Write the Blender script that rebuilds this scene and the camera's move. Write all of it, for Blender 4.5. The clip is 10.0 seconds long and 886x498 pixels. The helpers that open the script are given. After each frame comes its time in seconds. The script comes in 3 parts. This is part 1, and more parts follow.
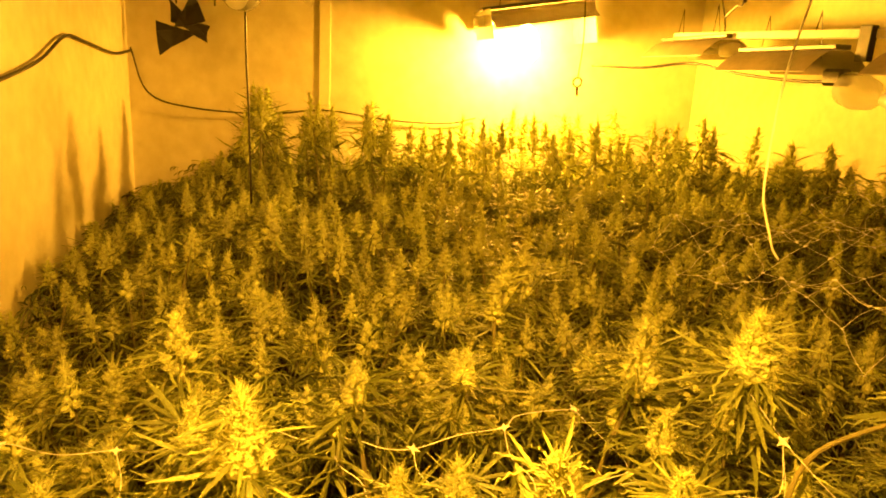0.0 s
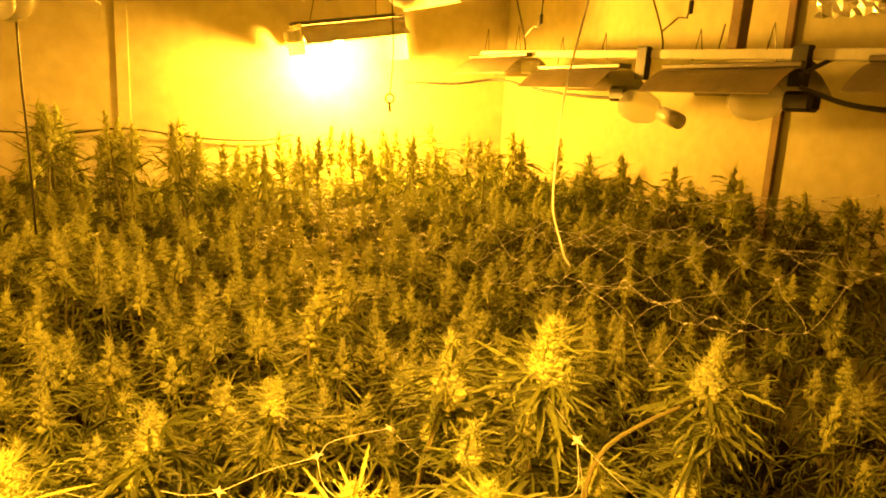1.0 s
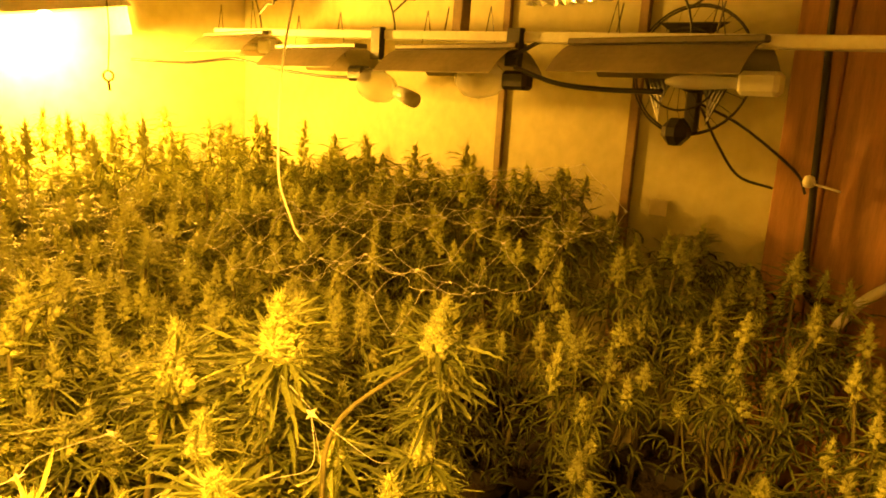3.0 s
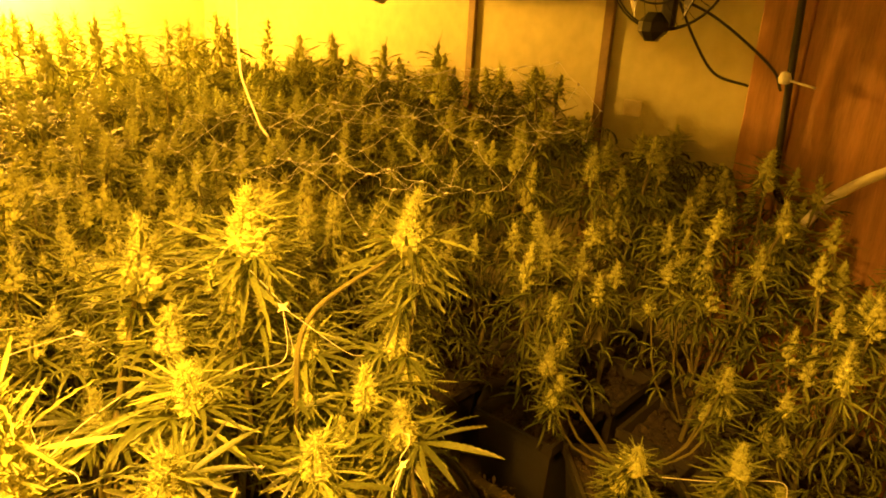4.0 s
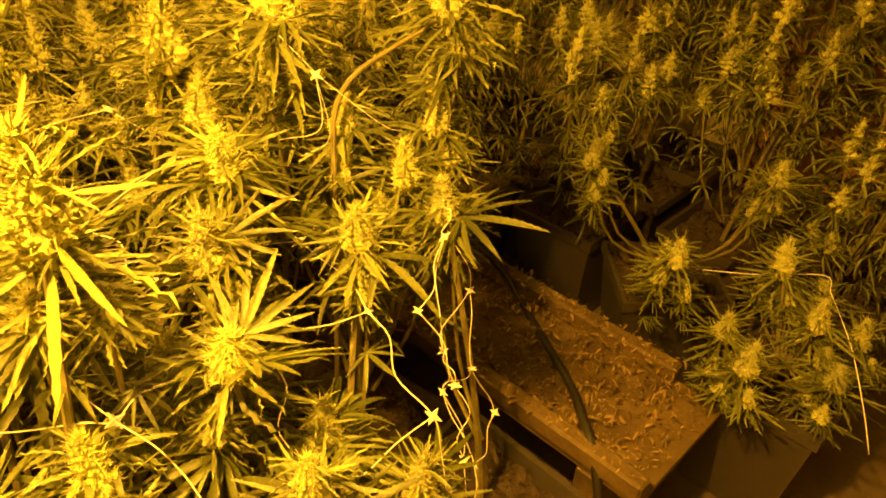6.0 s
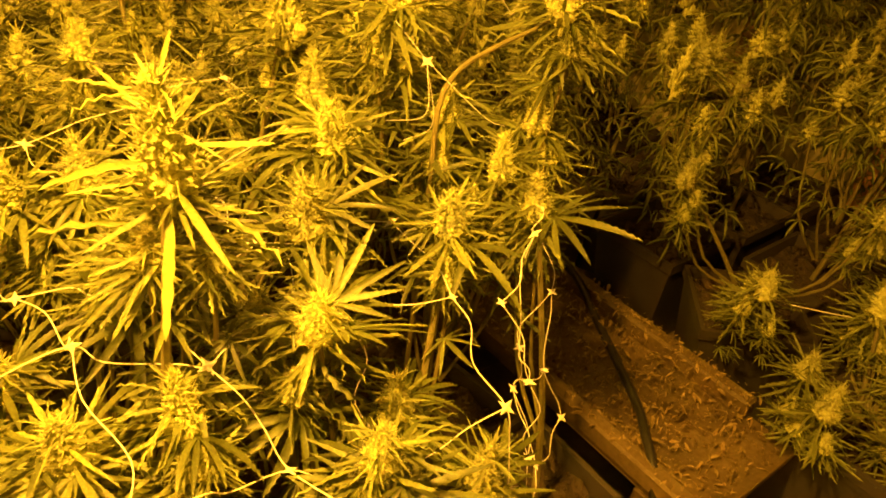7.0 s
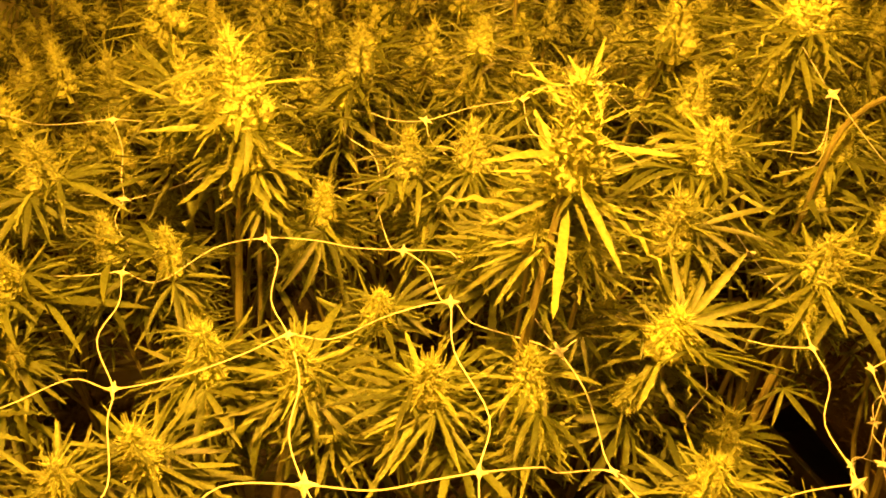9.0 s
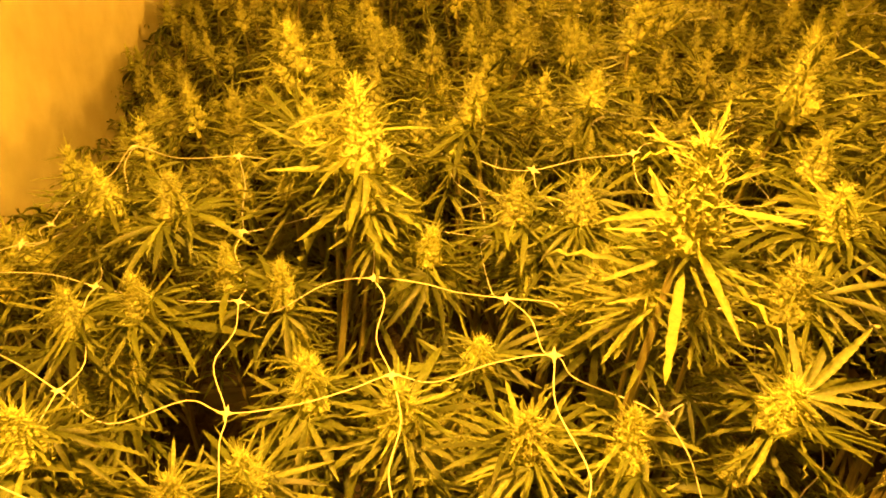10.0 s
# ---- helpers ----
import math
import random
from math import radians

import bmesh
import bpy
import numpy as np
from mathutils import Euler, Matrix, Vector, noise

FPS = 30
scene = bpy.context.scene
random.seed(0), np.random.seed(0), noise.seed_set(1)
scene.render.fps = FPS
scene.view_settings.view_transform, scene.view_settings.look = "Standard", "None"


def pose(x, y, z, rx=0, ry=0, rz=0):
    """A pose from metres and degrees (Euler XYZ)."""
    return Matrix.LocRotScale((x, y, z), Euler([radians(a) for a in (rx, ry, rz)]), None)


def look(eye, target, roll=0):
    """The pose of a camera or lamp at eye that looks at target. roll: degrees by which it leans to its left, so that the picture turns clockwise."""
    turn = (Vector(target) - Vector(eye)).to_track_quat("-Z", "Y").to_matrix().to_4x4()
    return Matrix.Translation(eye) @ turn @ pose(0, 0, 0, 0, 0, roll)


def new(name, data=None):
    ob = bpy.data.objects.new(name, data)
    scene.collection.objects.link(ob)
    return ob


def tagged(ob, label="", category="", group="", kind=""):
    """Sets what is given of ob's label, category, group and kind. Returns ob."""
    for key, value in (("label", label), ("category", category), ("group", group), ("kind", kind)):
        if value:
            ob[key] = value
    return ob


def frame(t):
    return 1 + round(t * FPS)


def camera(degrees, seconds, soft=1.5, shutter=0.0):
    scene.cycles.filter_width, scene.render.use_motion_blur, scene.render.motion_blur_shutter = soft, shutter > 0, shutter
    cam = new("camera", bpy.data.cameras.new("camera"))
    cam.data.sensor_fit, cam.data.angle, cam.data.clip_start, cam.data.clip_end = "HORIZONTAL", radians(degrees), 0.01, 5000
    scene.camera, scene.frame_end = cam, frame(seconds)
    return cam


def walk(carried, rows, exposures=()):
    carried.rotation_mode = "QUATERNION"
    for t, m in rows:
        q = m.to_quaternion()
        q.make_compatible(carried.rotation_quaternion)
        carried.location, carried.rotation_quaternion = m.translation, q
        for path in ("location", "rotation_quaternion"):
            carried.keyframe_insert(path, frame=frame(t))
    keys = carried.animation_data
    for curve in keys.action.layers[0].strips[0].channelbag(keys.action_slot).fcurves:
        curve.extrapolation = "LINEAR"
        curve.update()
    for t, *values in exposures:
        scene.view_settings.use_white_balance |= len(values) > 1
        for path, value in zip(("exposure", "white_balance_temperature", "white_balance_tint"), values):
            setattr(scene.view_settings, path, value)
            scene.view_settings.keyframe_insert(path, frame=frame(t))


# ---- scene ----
cam = camera(64.8, 10.0, soft=1.8)
METRES, EYE, TILT, LEAN, TURN = 0.45, 1.6, -14.0, -3.0, -12.0
ROWS = [
    (0.0, 0.0, 0.0, 0.0, -0.0, 0.0, -0.0),
    (0.5, 0.0637, -0.006, 0.0216, -5.09, 0.94, 1.37),
    (1.0, 0.1266, 0.0259, 0.0266, -13.53, 0.71, 3.32),
    (1.5, 0.1774, 0.0305, 0.0242, -19.53, 0.36, 4.37),
    (2.0, 0.2146, 0.0363, 0.0037, -26.15, -0.08, 5.48),
    (2.5, 0.2563, 0.0346, -0.0155, -31.24, -0.8, 5.52),
    (4.0, 0.2933, 0.0736, -0.1216, -35.11, -9.53, 7.45),
    (4.5, 0.2969, 0.1063, -0.1769, -33.89, -12.02, 7.21),
    (5.0, 0.3073, 0.1315, -0.238, -33.12, -16.7, 8.53),
    (5.5, 0.3071, 0.1559, -0.2981, -32.67, -22.68, 9.11),
    (7.0, 0.2313, 0.1685, -0.3211, -24.28, -22.62, 3.86),
    (7.5, 0.1869, 0.1764, -0.3337, -20.3, -22.3, 0.71),
    (8.0, 0.1279, 0.1828, -0.3389, -12.97, -22.09, -0.25),
    (8.5, 0.059, 0.1792, -0.3266, -4.64, -21.78, 0.97),
    (9.0, 0.0167, 0.1587, -0.306, 1.47, -20.86, 0.45),
    (9.5, -0.0311, 0.1443, -0.2865, 7.76, -18.89, -0.87),
    (10.0, -0.0364, 0.1393, -0.2786, 9.35, -17.56, -0.7),
]
BETWEEN = [(3.8, look((0.129, -0.028, 1.556), (1.576, 1.233, 0.993), 3.0)), (5.7, look((0.153, 0.009, 1.462), (1.366, 1.141, 0.345), 2.2)),
           (6.8, look((0.123, 0.012, 1.452), (1.234, 1.243, 0.333), 4.9))]
walk(cam, sorted([(t, pose(0, 0, EYE, TILT, LEAN, TURN) @ pose(METRES * x, METRES * y, METRES * z, 90 + pitch, roll, yaw)) for t, x, y, z, yaw, pitch, roll in ROWS] + BETWEEN, key=lambda row: row[0]),
     exposures=((0.0, -0.38), (2.5, -0.18), (4.5, 0.05), (5.5, 0.05), (7.0, -0.15), (8.5, -0.35), (10.0, -0.38)))
# ---- light ----
world = bpy.data.worlds.new("world")
world.use_nodes = True
world.node_tree.nodes["Background"].inputs[0].default_value = (0.02, 0.015, 0.01, 1)
world.node_tree.nodes["Background"].inputs[1].default_value = 0.1
scene.world = world
SODIUM = (1.0, 0.415, 0.025)


def lamp_light(place, power, radius=0.03):
    data = bpy.data.lights.new("sodium_light", "POINT")
    data.energy, data.color, data.shadow_soft_size = power, SODIUM, radius
    new("sodium_light", data).location = place
# ---- end of camera ----
XW, XE, YS, YN, ZC = -0.88, 2.62, -1.6, 4.3, 2.45


# ---- materials ----
def material(name, colour, rough=0.6, metal=0.0, vary=0.25, scale=8.0, fine=60.0, bump=0.2, translucent=0.0, per_object=0.0,
             island=0.0, stretch=(1, 1, 1), stain=None, spec=0.5):
    m = bpy.data.materials.new(name)
    m.use_nodes = True
    t = m.node_tree
    n, l = t.nodes, t.links
    b = n["Principled BSDF"]
    b.inputs["Roughness"].default_value, b.inputs["Metallic"].default_value = rough, metal
    b.inputs["Specular IOR Level"].default_value = spec
    co = n.new("ShaderNodeTexCoord")
    mp = n.new("ShaderNodeMapping")
    mp.inputs["Scale"].default_value = stretch
    l.new(co.outputs["Object"], mp.inputs["Vector"])
    big, small = n.new("ShaderNodeTexNoise"), n.new("ShaderNodeTexNoise")
    big.inputs["Scale"].default_value, big.inputs["Detail"].default_value = scale, 4
    small.inputs["Scale"].default_value, small.inputs["Detail"].default_value = fine, 3
    for x in (big, small):
        l.new(mp.outputs["Vector"], x.inputs["Vector"])
    add = n.new("ShaderNodeMath")
    add.operation = "MULTIPLY_ADD"
    add.inputs[1].default_value = 0.45
    l.new(small.outputs["Fac"], add.inputs[0])
    l.new(big.outputs["Fac"], add.inputs[2])
    ramp = n.new("ShaderNodeValToRGB")
    lo = [c * (1 - vary) for c in (stain or colour)]
    hi = [min(1, c * (1 + vary)) for c in colour]
    ramp.color_ramp.elements[0].position, ramp.color_ramp.elements[0].color = 0.45, (*lo, 1)
    ramp.color_ramp.elements[1].position, ramp.color_ramp.elements[1].color = 0.95, (*hi, 1)
    l.new(add.outputs[0], ramp.inputs[0])
    out = ramp.outputs[0]
    for amount, source in ((per_object, "obj"), (island, "isl")):
        if amount:
            if source == "obj":
                r = n.new("ShaderNodeObjectInfo").outputs["Random"]
            else:
                r = n.new("ShaderNodeNewGeometry").outputs["Random Per Island"]
            mr = n.new("ShaderNodeMapRange")
            mr.inputs["To Min"].default_value, mr.inputs["To Max"].default_value = 1 - amount, 1 + amount
            l.new(r, mr.inputs["Value"])
            hsv = n.new("ShaderNodeHueSaturation")
            l.new(mr.outputs[0], hsv.inputs["Value"])
            l.new(out, hsv.inputs["Color"])
            out = hsv.outputs[0]
    l.new(out, b.inputs["Base Color"])
    if bump:
        bp = n.new("ShaderNodeBump")
        bp.inputs["Strength"].default_value, bp.inputs["Distance"].default_value = bump, 0.004
        l.new(add.outputs[0], bp.inputs["Height"])
        l.new(bp.outputs[0], b.inputs["Normal"])
    if translucent:
        tr = n.new("ShaderNodeBsdfTranslucent")
        l.new(out, tr.inputs["Color"])
        mix = n.new("ShaderNodeMixShader")
        mix.inputs[0].default_value = translucent
        l.new(b.outputs[0], mix.inputs[1])
        l.new(tr.outputs[0], mix.inputs[2])
        l.new(mix.outputs[0], n["Material Output"].inputs["Surface"])
    return m


LEAF = material("leaf", (0.115, 0.140, 0.030), 0.45, vary=0.3, scale=25, fine=140, bump=0.15, translucent=0.25, per_object=0.4, island=0.3)
SUGAR = material("frosted_leaf", (0.20, 0.235, 0.06), 0.5, vary=0.3, scale=25, fine=160, bump=0.2, translucent=0.2, per_object=0.25, island=0.35)
BUD = material("bud", (0.50, 0.54, 0.18), 0.6, vary=0.4, scale=40, fine=220, bump=0.3, translucent=0.15, per_object=0.22, island=0.2)
STALK = material("stalk", (0.17, 0.16, 0.06), 0.6, vary=0.3, scale=20, fine=90)
STRING = material("string", (0.88, 0.88, 0.85), 0.5, vary=0.08, scale=30, fine=200)
# Darker than the sheeting, partly to stand in for this wall's weaker light.
PANEL = material("olive_panel_dimmed", (0.50, 0.48, 0.27), 0.6, vary=0.14, scale=1.2, fine=18, bump=0.25, stain=(0.43, 0.40, 0.21))
WALL = material("white_sheeting", (0.70, 0.66, 0.48), 0.5, vary=0.12, scale=1.3, fine=14, bump=0.35, stain=(0.60, 0.54, 0.34))
CEIL = material("ceiling_board", (0.45, 0.44, 0.42), 0.7, vary=0.15, scale=1.5, fine=25)
WOOD = material("raw_wood", (0.40, 0.22, 0.11), 0.6, vary=0.35, scale=5, fine=60, stretch=(6, 6, 0.5))
PLANK = material("dusty_plank", (0.11, 0.08, 0.035), 0.7, vary=0.5, scale=10, fine=90)
DARKWOOD = material("dark_wood_and_shadow_edge", (0.22, 0.15, 0.08), 0.6, vary=0.3, scale=6, fine=60)
WHITEBAR = material("white_painted_bar", (0.75, 0.74, 0.70), 0.45, vary=0.12, scale=9, fine=70)
BLACK = material("black_plastic", (0.02, 0.02, 0.02), 0.4, vary=0.3, scale=12, fine=90)
POT = material("pot_plastic", (0.035, 0.032, 0.03), 0.6, vary=0.4, scale=6, fine=60, stain=(0.06, 0.05, 0.04))
SOIL = material("soil", (0.04, 0.03, 0.02), 0.95, vary=0.6, scale=40, fine=200, bump=0.8)
FLOOR = material("dirty_floor", (0.10, 0.08, 0.06), 0.8, vary=0.4, scale=4, fine=50)
ALU = material("hammered_reflector", (0.8, 0.8, 0.78), 0.25, metal=1.0, vary=0.1, scale=20, fine=120, bump=0.35)
DULL = material("dull_sheet_metal", (0.20, 0.17, 0.11), 0.55, metal=0.3, vary=0.25, scale=6, fine=50)
STEEL = material("grey_steel", (0.16, 0.15, 0.14), 0.4, metal=0.6, vary=0.2)
CERAMIC = material("ceramic", (0.7, 0.7, 0.66), 0.3, vary=0.1)
UNSEEN_DARK = material("dark_unseen_wall", (0.16, 0.12, 0.08), 0.7, vary=0.3, scale=3, fine=40)
DEBRIS = material("dry_leaf_litter", (0.20, 0.15, 0.06), 0.9, vary=0.6, scale=30, fine=150, island=0.4)


def glass(name, emit=0.0):
    m = bpy.data.materials.new(name)
    m.use_nodes = True
    b = m.node_tree.nodes["Principled BSDF"]
    b.inputs["Transmission Weight"].default_value, b.inputs["Roughness"].default_value, b.inputs["IOR"].default_value = 1.0, 0.03, 1.2
    if emit:
        b.inputs["Emission Color"].default_value, b.inputs["Emission Strength"].default_value = (1.0, 0.52, 0.08, 1), emit
    return m


GLASS = glass("clear_glass")
_n, _l = GLASS.node_tree.nodes, GLASS.node_tree.links
_n["Principled BSDF"].inputs["Transmission Weight"].default_value = 0.0
_n["Principled BSDF"].inputs["Base Color"].default_value = (0.75, 0.75, 0.72, 1)
_t, _m = _n.new("ShaderNodeBsdfTransparent"), _n.new("ShaderNodeMixShader")
_m.inputs[0].default_value = 0.62
_l.new(_n["Principled BSDF"].outputs[0], _m.inputs[1])
_l.new(_t.outputs[0], _m.inputs[2])
_l.new(_m.outputs[0], _n["Material Output"].inputs["Surface"])
GLOW = glass("glowing_tube", 60.0)


# ---- mesh helpers ----
class Shape:
    """Vertices and faces gathered into one mesh."""

    def __init__(self):
        self.v, self.f, self.n = [], [], 0

    def add(self, verts, faces):
        verts = np.asarray(verts, float)
        self.v.append(verts)
        self.f += [tuple(i + self.n for i in f) for f in faces]
        self.n += len(verts)
        return self

    def join(self, other, m=None):
        v = np.concatenate(other.v)
        if m is not None:
            a = np.array(m)
            v = v @ a[:3, :3].T + a[:3, 3]
        return self.add(v, other.f)

    def mesh(self, name, mat, smooth=False):
        me = bpy.data.meshes.new(name)
        me.from_pydata(np.concatenate(self.v).tolist(), [], self.f)
        me.materials.append(mat)
        if smooth:
            me.polygons.foreach_set("use_smooth", [True] * len(me.polygons))
        return me


def tube(points, radius, sides=6, taper=1.0, closed=False):
    """A round rod along points."""
    p = np.asarray(points, float)
    k = len(p)
    d = np.gradient(p, axis=0)
    d /= np.linalg.norm(d, axis=1)[:, None] + 1e-9
    up = np.array([0.31, 0.17, 0.93]) if abs(d[0][2]) < 0.8 else np.array([0.9, 0.3, 0.1])
    a = np.cross(d, up)
    a /= np.linalg.norm(a, axis=1)[:, None] + 1e-9
    b = np.cross(d, a)
    s = Shape()
    ang = np.arange(sides) * 2 * math.pi / sides
    r = radius * np.linspace(1, taper, k)
    v = p[:, None] + r[:, None, None] * (np.cos(ang)[None, :, None] * a[:, None] + np.sin(ang)[None, :, None] * b[:, None])
    f = [(i * sides + j, i * sides + (j + 1) % sides, (i + 1) * sides + (j + 1) % sides, (i + 1) * sides + j) for i in range(k - 1) for j in range(sides)]
    f += [tuple(range(sides))[::-1], tuple((k - 1) * sides + j for j in range(sides))]
    return s.add(v.reshape(-1, 3), f)


def smooth_line(points, n=24):
    """A smooth run through a few points."""
    p = [Vector(q) for q in points]
    p = [2 * p[0] - p[1]] + p + [2 * p[-1] - p[-2]]
    out = []
    seg = len(p) - 3
    per = max(2, n // seg)
    for i in range(seg):
        a, b, c, d = p[i:i + 4]
        for j in range(per + (i == seg - 1)):
            t = j / per
            out.append(0.5 * (2 * b + (c - a) * t + (2 * a - 5 * b + 4 * c - d) * t * t + (3 * b - a - 3 * c + d) * t ** 3))
    return np.array([tuple(q) for q in out])


def box(sx, sy, sz, bevel=0.004, centre=(0, 0, 0), m=None):
    """A box with softened edges, as a Shape."""
    bm = bmesh.new()
    bmesh.ops.create_cube(bm, size=1, matrix=Matrix.Diagonal((sx, sy, sz, 1)))
    if bevel:
        bmesh.ops.bevel(bm, geom=list(bm.edges), offset=min(bevel, 0.4 * min(sx, sy, sz)), segments=1, affect="EDGES")
    bm.verts.index_update()
    s = Shape().add([tuple(v.co + Vector(centre)) for v in bm.verts], [tuple(v.index for v in f.verts) for f in bm.faces])
    bm.free()
    return s if m is None else Shape().join(s, m)


def lathe(profile, sides=20):
    """A turned shape about z from (radius, height) pairs."""
    ang = np.arange(sides) * 2 * math.pi / sides
    v = [(r * math.cos(a), r * math.sin(a), z) for r, z in profile for a in ang]
    f = [(i * sides + j, i * sides + (j + 1) % sides, (i + 1) * sides + (j + 1) % sides, (i + 1) * sides + j) for i in range(len(profile) - 1) for j in range(sides)]
    return Shape().add(v, f)


def part(name, shape, mat, parent=None, label="", m=None, smooth=False):
    me = shape if isinstance(shape, bpy.types.Mesh) else shape.mesh(name, mat, smooth)
    ob = new(name, me)
    if parent:
        ob.parent = parent
    if m is not None:
        ob.matrix_basis = m
    if label:
        tagged(ob, label)
    return ob


def thing(name, label, category, group="", kind="", m=None):
    ob = new(name)
    ob.empty_display_size = 0.05
    if m is not None:
        ob.matrix_basis = m
    return tagged(ob, label, category, group, kind)


def ease(v, a, b):
    return max(0.0, min(1.0, (v - a) / (b - a)))


# ---- room ----
def slab(name, sx, sy, sz, place, mat, label):
    return tagged(part(name, box(sx, sy, sz, 0), mat, m=pose(*place)), label, name.split("_")[0], kind="structure")


T = 0.1
slab("floor", XE - XW + 2 * T, YN - YS + 2 * T, 0.1, ((XW + XE) / 2, (YN + YS) / 2, -0.05), FLOOR, "dirty dark concrete floor under the plants")
slab("ceiling", XE - XW + 2 * T, YN - YS + 2 * T, 0.1, ((XW + XE) / 2, (YN + YS) / 2, ZC + 0.05), CEIL, "plain pale board ceiling above the lamps")
slab("wall_north", XE - XW + 2 * T, T, ZC, ((XW + XE) / 2, YN + T / 2, ZC / 2), WALL, "white sheeted wall glowing yellow behind the plants")
# Never in view; kept dark so that it throws little light back.
slab("wall_south", XE - XW + 2 * T, T, ZC, ((XW + XE) / 2, YS - T / 2, ZC / 2), UNSEEN_DARK, "unseen wall closing the room, dark brown to cut bounced light")
slab("wall_west", T, YN - YS, ZC, (XW - T / 2, (YN + YS) / 2, ZC / 2), WALL, "white sheeted wall beside the plants")
slab("wall_east", T, YN - YS, ZC, (XE + T / 2, (YN + YS) / 2, ZC / 2), PANEL, "olive-white panelled wall, colour dimmed for its weaker light, with upright battens")


# ---- plants ----
rnd = random.Random(5)


def leaflet(length, width, n, droop, curl=0.25, teeth=True):
    """One saw-edged blade along +x, folded at its midrib and hanging at its tip."""
    s = Shape()
    v, f = [], []
    for i in range(n + 1):
        t = i / n
        a = droop * t
        x = length * (math.sin(a) / droop if abs(droop) > 0.01 else t)
        z = -length * (1 - math.cos(a)) / droop if abs(droop) > 0.01 else 0
        w = width * 1.0 * (t + 0.02) ** 0.62 * (1 - t) ** 0.85
        v.append((x, 0, z))
        w2 = w * (1.08 if teeth else 1)
        back = length / n * (0.45 if teeth else 0)
        v.append((x + back, w2, z + curl * w))
        v.append((x + back, -w2, z + curl * w))
    for i in range(n):
        a, b = 3 * i, 3 * i + 3
        # each tooth: full width in front, cut back behind
        f += [(a, b, a + 1), (a, a + 2, b)]
        f += [(a + 1, b, b + 1), (a + 2, b + 2, b)] if not teeth or n < 5 else []
        if teeth and n >= 5:
            k = len(v)
            q = 0.84
            v.append((v[b][0], v[b + 1][1] * q, v[b][2] + curl * v[b + 1][1] * q))
            v.append((v[b][0], -v[b + 1][1] * q, v[b][2] + curl * v[b + 1][1] * q))
            f += [(a + 1, b, k), (a + 2, k + 1, b)]
            f += [(k, b, b + 1), (k + 1, b + 2, b)] if i < n - 1 else []
    return s.add(v, f)


def fan_leaf(size, n, fingers, r, droop=0.9, stalk=True):
    """A hand of narrow blades on a thin stalk; the stalk starts at the origin and runs along +x."""
    s = Shape()
    st = size * 0.3
    if stalk:
        s.join(tube([(0, 0, 0), (st * 0.5, 0, 0.01 * size), (st, 0, 0)], size * 0.012, 3))
    for i in range(fingers):
        u = (i - (fingers - 1) / 2) / ((fingers - 1) / 2)
        ln = size * (1 - 0.55 * abs(u) ** 1.3) * r.uniform(0.9, 1.08)
        blade = leaflet(ln, ln * r.uniform(0.10, 0.14) * (1 + 0.25 * abs(u)), n, droop * r.uniform(0.6, 1.3), r.uniform(0.1, 0.5))
        s.join(blade, pose(st, 0, 0, r.uniform(-18, 18), r.uniform(-8, 12), u * 105 + r.uniform(-5, 5)))
    return s


